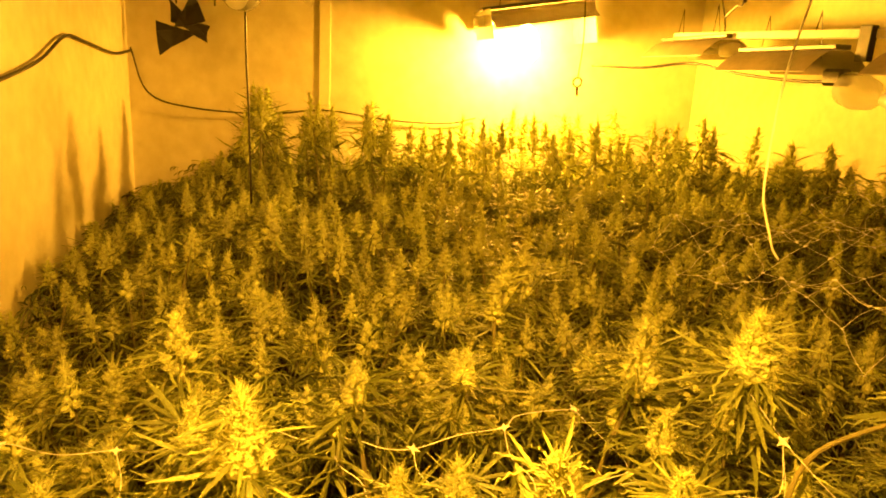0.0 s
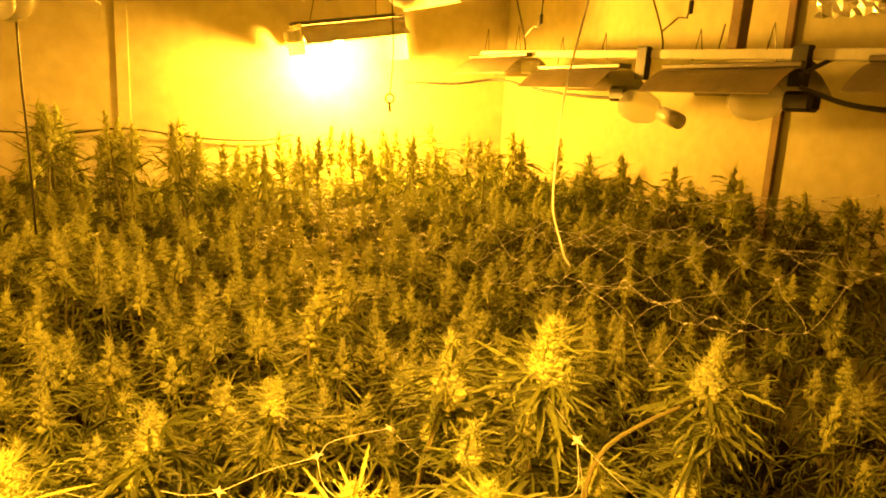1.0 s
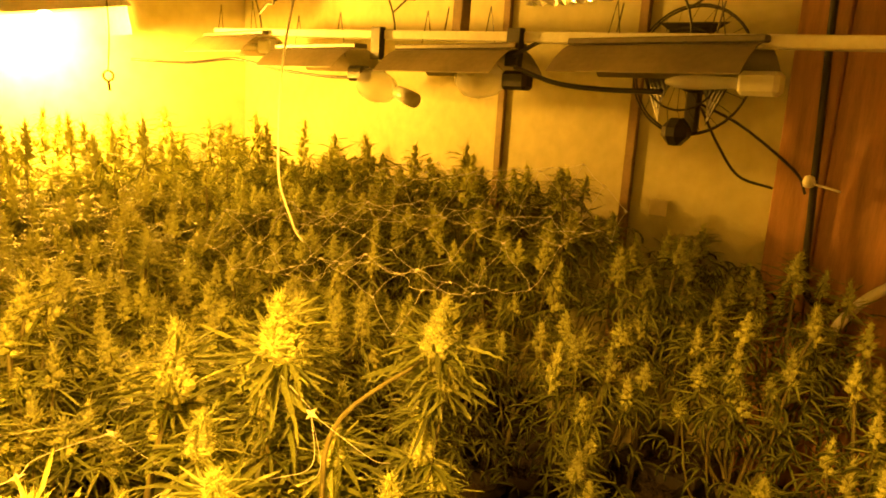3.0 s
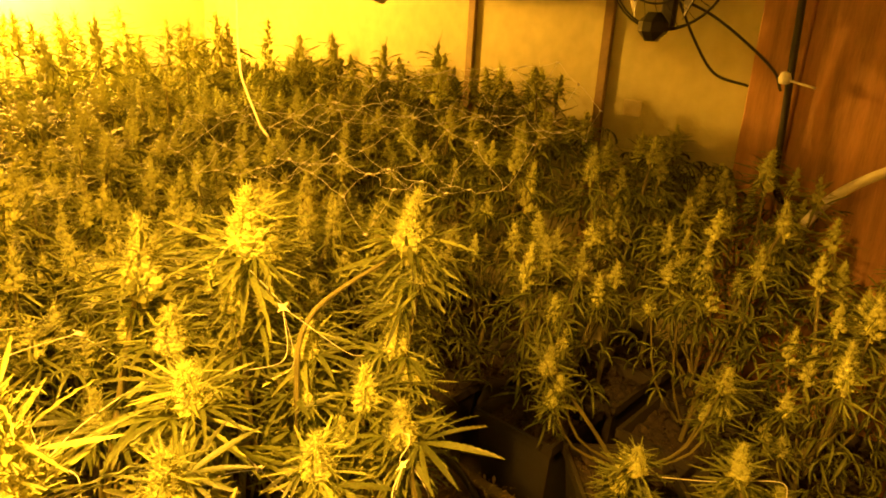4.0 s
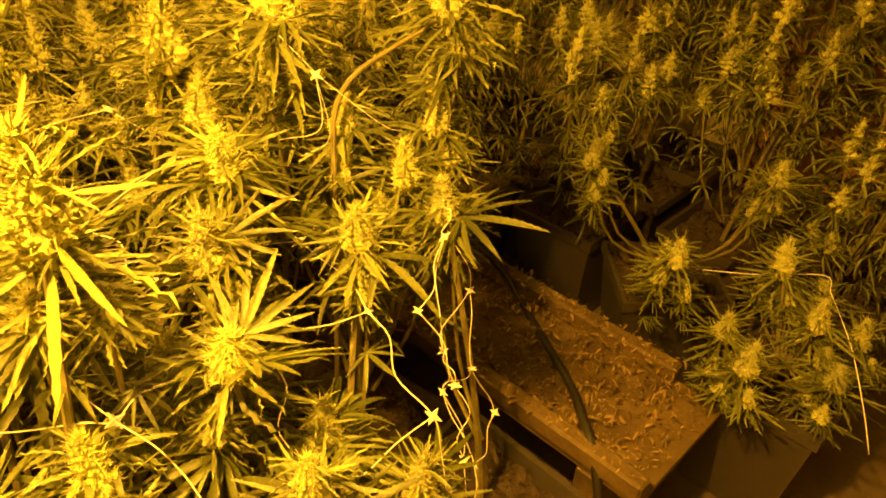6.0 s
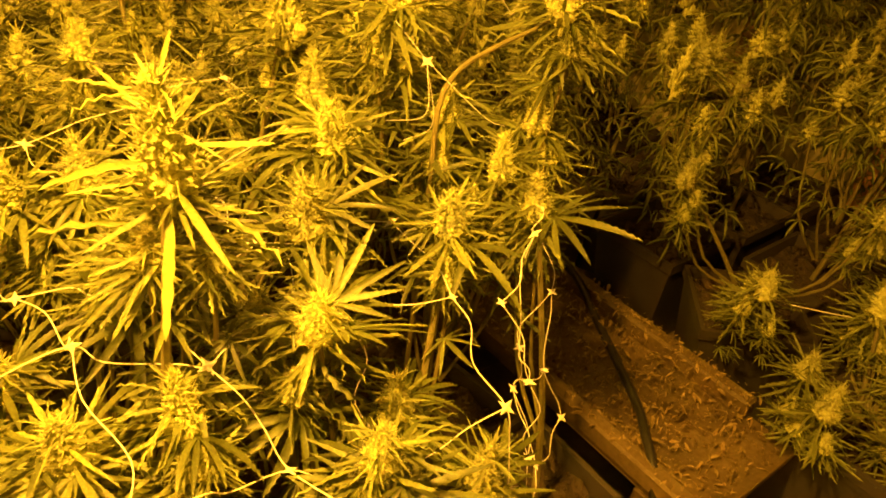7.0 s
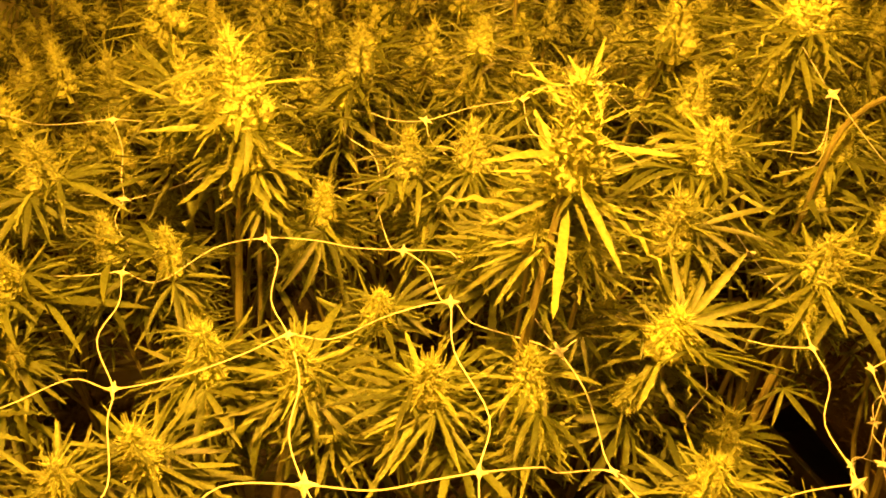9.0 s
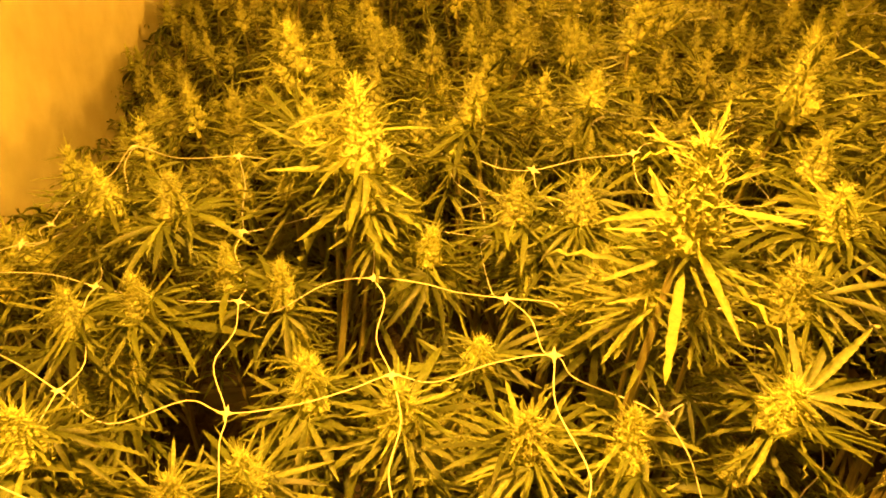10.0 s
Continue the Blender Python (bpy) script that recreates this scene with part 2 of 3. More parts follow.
def cola(radius, calyxes, size, r):
    """A flower spike one high: swollen knobs round a stalk, tapering to the tip, each set with small pointed scales and fine hairs. size: of one scale."""
    s = Shape()
    s.join(tube([(0, 0, -0.2), (0, 0, 0.3), (0, 0, 0.9)], radius * 0.2, 6, 0.4))
    knobs = max(14, calyxes // 18)
    each = calyxes // knobs
    turn = [k * math.pi / 3 for k in range(6)]
    for i in range(knobs):
        t = ((i + 0.5) / knobs) ** 0.9
        a = i * 2.39996 + r.uniform(-0.4, 0.4)
        ball = radius * 0.5 * (1.1 - 0.65 * t) * r.uniform(0.8, 1.15)
        w = max(0.0, radius * 1.05 * (1.02 - t) ** 0.85 * min(1, 0.55 + t * 3) * r.uniform(0.85, 1.1) - ball * 0.6)
        centre = Vector((math.cos(a) * w, math.sin(a) * w, t * 0.95 - 0.02))
        rings = [(centre.x + ball * c * math.cos(q + i), centre.y + ball * c * math.sin(q + i), centre.z + ball * h) for c, h in ((0.62, -0.62), (0.9, 0.1), (0.6, 0.66)) for q in turn]
        rings += [(centre.x, centre.y, centre.z - ball * 0.9), (centre.x, centre.y, centre.z + ball * 0.95)]
        s.add(rings, [(m * 6 + k, m * 6 + (k + 1) % 6, m * 6 + 6 + (k + 1) % 6, m * 6 + 6 + k) for m in (0, 1) for k in range(6)] + [((k + 1) % 6, k, 18) for k in range(6)] + [(12 + k, 12 + (k + 1) % 6, 19) for k in range(6)])
        for _ in range(each):
            out = (Vector((r.gauss(0, 1), r.gauss(0, 1), r.gauss(0.45, 0.9))).normalized() + 0.75 * Vector((math.cos(a), math.sin(a), 0.25 + t))).normalized()
            side = out.cross(Vector((0.01, 0.02, 1))).normalized()
            up = side.cross(out)
            q = size * r.uniform(0.55, 1.15)
            c = centre + out * ball * 0.85
            if r.random() < 0.3:
                tip = c + out * q * r.uniform(2.6, 5.0) + Vector((0, 0, q * r.uniform(-0.6, 2.2)))
                v = [tip, c + side * q * 0.2, c + up * q * 0.2, c - side * q * 0.2]
                s.add([tuple(x) for x in v], [(0, 1, 2), (0, 2, 3), (0, 3, 1)])
                continue
            tip = c + out * q * r.uniform(0.8, 1.6) + up * q * r.uniform(0.0, 0.9)
            v = [tip, c + side * q * 0.5, c + up * q * 0.45, c - side * q * 0.5, c - up * q * 0.45]
            s.add([tuple(x) for x in v], [(0, 1, 2), (0, 2, 3), (0, 3, 4), (0, 4, 1)])
    return s


def cola_blades(radius, blades, length, r, n=3):
    """The thin blades that stick out sideways from a flower spike."""
    s = Shape()
    for i in range(blades):
        t = r.random() ** 1.2 * 1.35 - 0.45
        ln = length * r.uniform(0.5, 1.15) * (1.1 - 0.7 * max(0, t))
        m = pose(0, 0, t, 0, 0, i * 137.5 + r.uniform(-20, 20)) @ pose(radius * (0.8 - 0.6 * t if t > 0 else 0.1), 0, 0, r.uniform(-50, 50), -r.uniform(-25, 35) - 25 * t, 0)
        s.join(leaflet(ln, ln * r.uniform(0.075, 0.12), n, r.uniform(-0.5, 1.5), 0.3, n >= 5), m)
    return s


# ---- wall details ----
def wall_part(name, shape, mat, label, m=None):
    return tagged(part(name, shape, mat, m=m), label, name.split("_")[0], kind="structure")


# The dark colour stands mostly for shadow edges between the panels.
for y in (1.40, 2.07):
    b = wall_part("batten", box(0.022, 0.04, 2.3, 0.003), DARKWOOD, "upright wooden batten between wall panels, darkened for their shadow edge", pose(XE - 0.011, y - 0.02, 1.15))
wall_part("door_jamb", box(0.05, 0.15, 2.2, 0.004), WOOD, "raw reddish wooden door jamb", pose(XE - 0.025, 0.74, 1.1))
wall_part("door_1", box(0.03, 0.82, 2.15, 0.004), WOOD, "plain reddish-brown wooden board door, shut", pose(XE - 0.016, 0.254, 1.075))
wall_part("lath", box(0.065, 0.008, 2.3, 0.002), WALL, "pale upright lath on the back wall", pose(0.2, YN - 0.004, 1.15))


def cable(name, points, radius, mat, label, category="cable", n=40, group=""):
    return tagged(part(name, tube(smooth_line(points, n), radius, 6), mat, smooth=True), label, category, group)


cable("wall_cable", [(-0.86, 4.28, 1.66), (-0.78, 4.28, 1.42), (-0.55, 4.27, 1.345), (-0.13, 4.28, 1.325), (0.2, 4.27, 1.36), (0.6, 4.28, 1.315), (0.95, 4.28, 1.31), (1.13, 4.28, 1.35)], 0.005, BLACK, "thin black cable sagging along the back wall")
cable("wall_cable", [(-0.87, 2.2, 1.48), (-0.86, 2.75, 1.57), (-0.86, 3.1, 1.67), (-0.865, 3.4, 1.66), (-0.86, 3.9, 1.62), (-0.86, 4.28, 1.64)], 0.007, BLACK, "black cable tacked along the side wall")
cable("door_cable", [(2.56, 0.72, 2.45), (2.55, 0.715, 2.0), (2.53, 0.69, 1.6), (2.55, 0.68, 1.3), (2.54, 0.65, 1.03), (2.55, 0.55, 1.0)], 0.0115, BLACK, "thick black cable hanging beside the door")
cable("fan_cable", [(2.42, 1.05, 1.62), (2.45, 0.9, 1.55), (2.52, 0.74, 1.42), (2.53, 0.7, 1.35)], 0.0045, BLACK, "thin black cable from the fan")
cable("fan_cable", [(2.42, 1.03, 1.6), (2.5, 0.99, 1.48), (2.56, 0.93, 1.38), (2.585, 0.82, 1.35)], 0.0045, BLACK, "thin black cable looping from the fan")
cable("door_string", [(2.53, 0.60, 1.37), (2.53, 0.68, 1.385), (2.54, 0.70, 1.39)], 0.004, STRING, "short pale string end by the door", "string", 8)
cable("lamp_cable", [(1.75, 4.0, 1.70), (1.95, 3.75, 1.70), (2.1, 3.5, 1.73), (2.12, 3.1, 1.68), (2.14, 2.7, 1.655), (2.12, 2.4, 1.66)], 0.007, BLACK, "black lamp cable sagging under the bar")
cable("lamp_cable", [(2.05, 1.55, 1.74), (2.1, 1.45, 1.80), (2.12, 1.4, 1.79), (2.12, 1.25, 1.79)], 0.007, BLACK, "short black lamp cable over the bar")
cable("lamp_cable", [(2.0, 1.5, 1.70), (2.02, 1.35, 1.655), (2.05, 1.2, 1.64), (2.08, 1.0, 1.64)], 0.008, BLACK, "black lamp cable sagging under the bar")

knob = thing("clip", "small white clip on the cable by the door", "clip", m=pose(2.53, 0.695, 1.39))
part("body", Shape().join(lathe([(0.001, -0.02), (0.016, -0.016), (0.02, 0), (0.014, 0.018), (0.001, 0.022)], 10)), STRING, knob, smooth=True)

# torn black plastic in the upper corner
r0 = random.Random(3)
s = Shape()
for k, (a, b, c) in enumerate((((-0.70, 4.2, 1.77), (-0.42, 4.2, 1.70), (-0.69, 4.2, 1.52)), ((-0.62, 4.21, 1.93), (-0.38, 4.2, 1.70), (-0.60, 4.2, 1.76)), ((-0.45, 4.19, 1.97), (-0.36, 4.19, 1.79), (-0.58, 4.19, 1.72)), ((-0.36, 4.2, 1.62), (-0.33, 4.2, 1.76), (-0.55, 4.2, 1.75)))):
    v = [Vector(a), Vector(b), Vector(c)]
    q = [v[i].lerp(v[(i + 1) % 3], t) + Vector((r0.uniform(-.01, .01), r0.uniform(-.02, .02), r0.uniform(-.01, .01))) for i in range(3) for t in (0, 0.33, 0.66)]
    q += [p + Vector((0, 0.006, 0)) for p in q]
    s.add([tuple(p) for p in q], [tuple(range(9)), tuple(range(17, 8, -1))] + [(i, i + 9, (i + 1) % 9 + 9, (i + 1) % 9) for i in range(9)])
tagged(part("torn_plastic", s, BLACK, m=pose(-0.57, 4.2, 1.80) @ Matrix.Diagonal((0.75, 1, 0.75, 1)) @ pose(0.52, -4.2, -1.76)), "torn black plastic scrap hanging on the corner wires", "plastic")
cable("hanging_wire", [(-0.62, 4.2, 2.45), (-0.61, 4.2, 2.2), (-0.60, 4.2, 1.9)], 0.005, BLACK, "dark wire hanging from the ceiling", "wire", 8)
cable("hanging_wire", [(-0.42, 4.2, 2.45), (-0.40, 4.2, 2.2), (-0.40, 4.2, 1.9)], 0.005, BLACK, "dark wire hanging from the ceiling", "wire", 8)


# ---- lamps ----
def reflector_lamp(m, lit=False, label="unlit grow lamp under an open wing reflector", big=False, height=0.6, deep=0.085, tilt=0, span=0.21, lift=0.0, plate=(0.10, 0.10), sheet=ALU):
    """A double wing of hammered sheet along x, with socket, glass bulb and two hanging wires."""
    lamp = thing("grow_lamp", label, "lamp", "grow lamps", m=m)
    n, lean = 8, pose(0, 0, 0, 0, tilt, 0)
    for side in (-1, 1):
        v = []
        for i in range(n + 1):
            t = i / n
            yy, zz = side * (0.03 + span * t), 0.10 + lift - deep * t ** 1.6
            v += [(-0.30, yy, zz), (0.30, yy, zz), (-0.30, yy, zz + 0.003), (0.30, yy, zz + 0.003)]
        f = []
        for i in range(n):
            a, b = 4 * i, 4 * i + 4
            f += [(a, a + 1, b + 1, b), (a + 2, b + 2, b + 3, a + 3), (a, b, b + 2, a + 2), (a + 1, a + 3, b + 3, b + 1)]
        f += [(0, 2, 3, 1), (4 * n, 4 * n + 1, 4 * n + 3, 4 * n + 2)]
        part("reflector_wing", Shape().add(v, f), sheet, lamp, "dimpled pale metal wing", m=lean)
    if lit:
        # Plates added to shape the light; their height sets where it is cut off.
        for x, tall in zip((-0.302, 0.302), plate):
            part("light_cut_plate", box(0.003, 0.36, tall, 0.0, (x, 0, 0.11 - tall / 2)), ALU, lamp, "added pale metal plate that keeps lamp light off the walls", m=lean)
    part("spine", box(0.62, 0.07, 0.02, 0.004, (0, 0, 0.115 + lift)), STEEL, lamp, m=lean)
    part("socket", box(0.11, 0.06, 0.065, 0.012, (-0.30, 0, 0.05)), BLACK if big else CERAMIC, lamp, "dark lamp socket" if big else "pale ceramic socket", m=lean)
    k = 3.2 if big or (lit and deep < 0.15) else 1.0
    if big == 2:
        part("cap", Shape().join(lathe([(0.001, 0), (0.03, 0.0), (0.032, 0.05), (0.028, 0.11), (0.001, 0.115)]), pose(-0.66, 0, -0.05, 0, 75, 0)), CERAMIC, lamp, "pale metal bulb cap", smooth=True)
    part("bulb", Shape().join(lathe([(0.001, 0), (0.016, 0.01), (0.017 * k, 0.05), (0.022 * k, 0.12), (0.02 * k, 0.18), (0.01 * k, 0.22), (0.001, 0.228)]), pose(-0.54, 0, -0.02, 0, 80, 0) if big == 2 else pose(-0.05, 0, 0.02, 180, 0, 0) if lit and deep < 0.15 else pose(-0.25, 0, 0.05, 0, 90, 0)),
         GLOW if lit else GLASS, lamp, "glowing sodium bulb" if lit else "clear glass bulb", smooth=True, m=lean).visible_shadow = not lit
    for x in (-0.2, 0.2):
        part("hanger", tube([tuple(lean @ Vector((x, 0, 0.12))), (x * 0.8, 0, 0.22 + height * 0.4), (x * 0.7, 0, height)], 0.002, 5), BLACK, lamp, "thin dark hanging wire")
    return lamp


reflector_lamp(pose(1.38, 4.03, 1.91), True, "lit sodium grow lamp under a wing reflector by the wall", height=ZC - 1.91, deep=0.10, tilt=-10, plate=(0.16, 0.25))
lamp_light((1.34, 4.03, 1.78), 430, 0.06)
reflector_lamp(pose(0.10, 0.42, 1.90, 0, 0, 90), True, "lit sodium grow lamp under a deep wing reflector", height=ZC - 1.90, deep=0.17)
lamp_light((0.10, 0.42, 1.935), 235)
for x, y, z, turn, big in ((-0.15, 2.85, 1.83, 90, 2), (0.58, 2.85, 1.97, 78, True), (1.46, 3.55, 2.07, 95, True)):
    reflector_lamp(pose(x, y, z, 0, 0, turn), label="unlit grow lamp hung over the plants on thin wires", big=big, height=ZC - z)
for y, z, big in ((3.45, 1.74, False), (2.72, 1.62, 2), (1.85, 1.61, True), (1.02, 1.62, False)):
    reflector_lamp(pose(2.08, y, z, 0, 0, 90), label="unlit grow lamp hung under the white bar", big=big, height=1.772 + 0.032 * (y - 0.5) - z, deep=0.085, span=0.12, lift=0.0 if y > 3 else 0.05, sheet=DULL)
cable("hanging_rope", [(-0.15, 2.62, 1.8), (-0.15, 2.64, 1.6), (-0.145, 2.64, 1.45), (-0.14, 2.64, 1.1)], 0.004, BLACK, "dark cord hanging straight down from a lamp", "rope", 12)

bar = thing("lamp_bar", "long white painted wooden bar carrying unlit lamps", "bar", m=pose(2.1, 0, -0.056, 1.83, 0, 0))
part("rail", box(0.045, 4.6, 0.036, 0.004, (0, 1.45, 1.812)), WHITEBAR, bar)
for y in (2.35, 1.62):
    part("bracket", box(0.03, 0.06, 0.13, 0.003, (-0.03, y, 1.775)), BLACK, bar, "dark metal bracket")
for y in (3.3, 2.28, 1.0):
    part("wire", tube(smooth_line([(0, y, 1.80), (0.0, y + 0.02, 1.9), (0.0, y + 0.16, 2.15), (0, y + 0.25, ZC)], 10), 0.004, 5), BLACK, bar, "dark hanging wire")
    part("wire", tube(smooth_line([(0, y + 0.02, 1.9), (0, y - 0.06, 1.95), (0, y - 0.12, 1.99), (0, y - 0.12, ZC)], 10), 0.004, 5), BLACK, bar, "dark hanging wire")
    part("knot", box(0.018, 0.018, 0.05, 0.005, (0, y - 0.12, 1.985)), BLACK, bar)
for y in (1.25, 0.93, 2.0):
    part("nail", tube([(0, y, 1.80), (0.01, y - 0.01, 1.92)], 0.003, 5), STEEL, bar, "thin upright nail")
part("post", box(0.05, 0.05, 0.3, 0.003, (0.06, 1.97, 1.96)), DARKWOOD, bar, "dark wooden hanger")

# ---- wall fan ----
fan = thing("wall_fan", "black wall fan with a round wire guard", "fan", m=pose(2.40, 1.07, 1.72, 0, -90, 0))
for i in range(22):
    a = i * 2 * math.pi / 22
    part("guard_wire", tube([(0.03 * math.cos(a), 0.03 * math.sin(a), 0.075), (0.13 * math.cos(a), 0.13 * math.sin(a), 0.07), (0.205 * math.cos(a), 0.205 * math.sin(a), 0.0)], 0.0012, 4), BLACK, fan)
for rr, zz in ((0.205, 0.0), (0.21, 0.01), (0.13, 0.07)):
    part("guard_ring", tube([(rr * math.cos(a), rr * math.sin(a), zz) for a in np.linspace(0, 2 * math.pi, 40)], 0.0035, 5), BLACK, fan)
part("hub", lathe([(0.001, 0.1), (0.05, 0.095), (0.06, 0.06), (0.06, -0.02), (0.001, -0.02)]), BLACK, fan, smooth=True)
part("motor", lathe([(0.001, 0.0), (0.07, -0.01), (0.075, -0.08), (0.05, -0.13), (0.001, -0.135)]), BLACK, fan, smooth=True)
part("bracket", Shape().join(box(0.09, 0.09, 0.09, 0.03, (-0.2, 0, 0.06))).join(box(0.22, 0.05, 0.03, 0.008, (-0.1, 0, -0.04))).join(box(0.12, 0.12, 0.12, 0.03, (0, 0, -0.14))), BLACK, fan, "black housing and wall bracket")
for i in range(3):
    s = Shape()
    n = 8
    v = [((0.05 + 0.14 * t) * math.cos(w * (0.25 + 0.4 * t)), (0.05 + 0.14 * t) * math.sin(w * (0.25 + 0.4 * t)), 0.03 + 0.02 * w + dz) for dz in (0, 0.003) for t in np.linspace(0, 1, n) for w in (-1, 1)]
    f = [(2 * j, 2 * j + 1, 2 * j + 3, 2 * j + 2) for j in range(n - 1)]
    f += [tuple(q + 2 * n for q in ff[::-1]) for ff in f]
    part("blade", s.add(v, f), BLACK, fan, "dark fan blade", m=pose(0, 0, 0, 0, 0, 120 * i))

# ---- trough with plant litter between the rows ----
trough = thing("wooden_trough", "low dusty wooden trough with fallen leaves between the rows", "trough", m=pose(1.225, 0.72, 0.02))
for x, long in ((-0.17, 0.95), (0.17, 0.83)):
    part("side_board", box(0.04, long, 0.05, 0.006, (x, 0.535 - long / 2, 0.315)), PLANK, trough, "dusty pale side board")
part("end_board", box(0.3, 0.03, 0.05, 0.004, (0, 0.50, 0.315)), PLANK, trough)
part("base", box(0.36, 0.95, 0.02, 0.002, (0.0, 0.06, 0.28)), PLANK, trough)
for y in (-0.3, 0.4):
    part("foot", box(0.31, 0.06, 0.29, 0.003, (-0.03, y, 0.125)), PLANK, trough)
r1 = random.Random(8)
s = Shape()
for _ in range(4600):
    x = r1.uniform(-0.145, 0.145) if r1.random() < 0.8 else r1.choice((0.17, 0.17, -0.17)) + r1.gauss(0, 0.013)
    c = Vector((x, r1.uniform(-0.40 if x < 0.13 else -0.30, 0.48), 0.293 + (0.02 + 0.04 * ease(x, -0.1, 0.14)) * r1.random() if abs(x) < 0.148 else 0.343))
    m = pose(*c, r1.uniform(-40, 40), r1.uniform(-40, 40), r1.uniform(0, 360))
    ln = 0.004 + 0.024 * r1.random() ** 2.5
    s.join(leaflet(ln, ln * r1.uniform(0.2, 0.5), 3, r1.uniform(0.2, 1.5), 0.4, False), m)
tagged(part("leaf_litter", s, DEBRIS, m=pose(1.225, 0.72, 0.02)), "brown fallen leaves lying in the trough", "litter", kind="stuff")
cable("hose", [(1.36, 1.2, 0.42), (1.384, 0.995, 0.372), (1.314, 0.816, 0.34), (1.179, 0.58, 0.345), (1.11, 0.50, 0.36), (1.05, 0.42, 0.34), (1.02, 0.36, 0.2), (1.01, 0.33, 0.015)], 0.011, BLACK, "black water hose lying across the trough", "hose")

# ---- white cord ----
cable("white_rope", [(1.0, 1.11, 2.45), (0.93, 1.11, 2.0), (0.885, 1.11, 1.80), (0.85, 1.11, 1.63), (0.843, 1.11, 1.5), (0.845, 1.11, 1.42), (0.858, 1.112, 1.38), (0.872, 1.108, 1.34), (0.885, 1.112, 1.315), (0.90, 1.11, 1.295)], 0.0023, STRING, "white rope hanging loosely over the plants", "rope")


# ---- nets ----
def knot_shape():
    """A flat four-armed star of drawn string."""
    ring = [(8 * math.cos(a), 8 * math.sin(a), 0) if k % 2 == 0 else (3 * math.cos(a), 3 * math.sin(a), 0) for k, a in enumerate(np.arange(8) * math.pi / 4)]
    return Shape().add(ring + [(0, 0, 2.8), (0, 0, -2.8)], [(k, (k + 1) % 8, 8) for k in range(8)] + [((k + 1) % 8, k, 9) for k in range(8)]).mesh("knot", STRING)


KNOT = knot_shape()


def net(name, label, place, cols, rows, seed, thick, wave):
    """Knotted string net: place(i, j, r) gives a node; strands sag and wander between the nodes."""
    r = random.Random(seed)
    root = thing(name, label, "net")
    node = {(i, j): Vector(place(i, j, r)) for i in cols for j in rows}

    def strand(keys):
        pts = []
        for a, b in zip(keys, keys[1:]):
            p, q = node[a], node[b]
            side = Vector((r.uniform(-1, 1), r.uniform(-1, 1), r.uniform(-0.9, 0.3))) * wave * (q - p).length
            bend = Vector((r.uniform(-1, 1), r.uniform(-1, 1), r.uniform(-0.6, 0.4))) * wave * 0.6 * (q - p).length
            pts += [p, p.lerp(q, 0.33) + side, p.lerp(q, 0.68) + bend]
        pts.append(node[keys[-1]])
        part("strand", tube(smooth_line(pts, 5 * len(pts)), thick, 5), STRING, root)

    for i in cols:
        strand([(i, j) for j in rows])
    for j in rows:
        strand([(i, j) for i in cols])
    for p in node.values():
        k = thick * r.uniform(1.5, 2.4)
        part("knot", KNOT, None, root, m=pose(*p, r.uniform(-30, 30), r.uniform(-30, 30), r.uniform(-20, 20)) @ Matrix.Diagonal((k, k, k, 1)))


# where the net is caught up or pulled aside, against its even mesh
CAUGHT = {(1, 0): (.162, .622, .955), (1, 1): (.133, .795, .908), (1, 2): (.124, .986, .889), (1, -1): (.15, .42, .92), (0, 0): (-.019, .632, .92), (0, 1): (-.045, .80, .94),
          (-1, 0): (-.20, .597, .90), (-1, 1): (-.227, .804, .90), (-1, 2): (-.257, .99, .90), (-2, 0): (-.395, .636, .90), (-2, 1): (-.43, .843, .90), (-2, 2): (-.487, 1.046, .90),
          (2, -1): (.309, .456, .843), (3, -1): (.435, .428, .795),
          (4, -1): (.544, .388, .863), (4, -2): (.60, .40, .66), (-3, 3): (-.62, 1.12, .84), (-3, 2): (-.62, 1.02, .86), (3, -2): (.47, .33, .72), (4, 0): (.572, .533, .912), (4, 1): (.60, .715, .914)}


def level(i, j, r):
    x = (-0.03 + 0.155 * i if i > 0 else -0.02 + 0.205 * i) - 0.02 * j + r.uniform(-0.012, 0.012)
    y = 0.61 + 0.175 * j + (0.06 * (-1 - i) if i < -1 else 0) - (0.05 if i == 2 or i == 3 else 0) + r.uniform(-0.012, 0.012)
    z = 0.92 - 0.02 * ease(-i, 0, 2) + r.uniform(-0.02, 0.02) + 0.03 * max(0, j - 1)
    return CAUGHT.get((i, j), (x, y, z))


def fallen(i, j, r):
    """The slack edge: a few meshes that hang down beside the trough."""
    return 0.62 + 0.085 * i - 0.01 * j + r.uniform(-0.03, 0.03), 0.50 + 0.05 * i - 0.035 * j + r.uniform(-0.03, 0.03), 0.93 - 0.115 * j + 0.01 * i + r.uniform(-0.025, 0.025)


def bunched(i, j, r):
    x, y = 1.16 + 0.095 * i + r.uniform(-0.016, 0.016) + 0.02 * math.sin(j * 0.9), 1.12 + 0.105 * j + r.uniform(-0.016, 0.016) + 0.03 * math.sin(i * 0.7)
    return x, y, 1.02 + 0.05 * math.sin(i * 1.1 + j * 0.7) + r.uniform(-0.03, 0.03) + 0.03 * min(2, j) + 0.02 * i + 0.02


net("trellis_net", "white knotted trellis net stretched over the plants", level, range(-3, 5), range(-2, 4), 4, 0.0008, 0.13)
net("fallen_net", "slack white net hanging down into the gap", fallen, range(0, 3), range(0, 4), 9, 0.00065, 0.12)
net("bunched_net", "bunched white net lying over the dark plants", bunched, range(0, 12), range(0, 10), 6, 0.0005, 0.10)

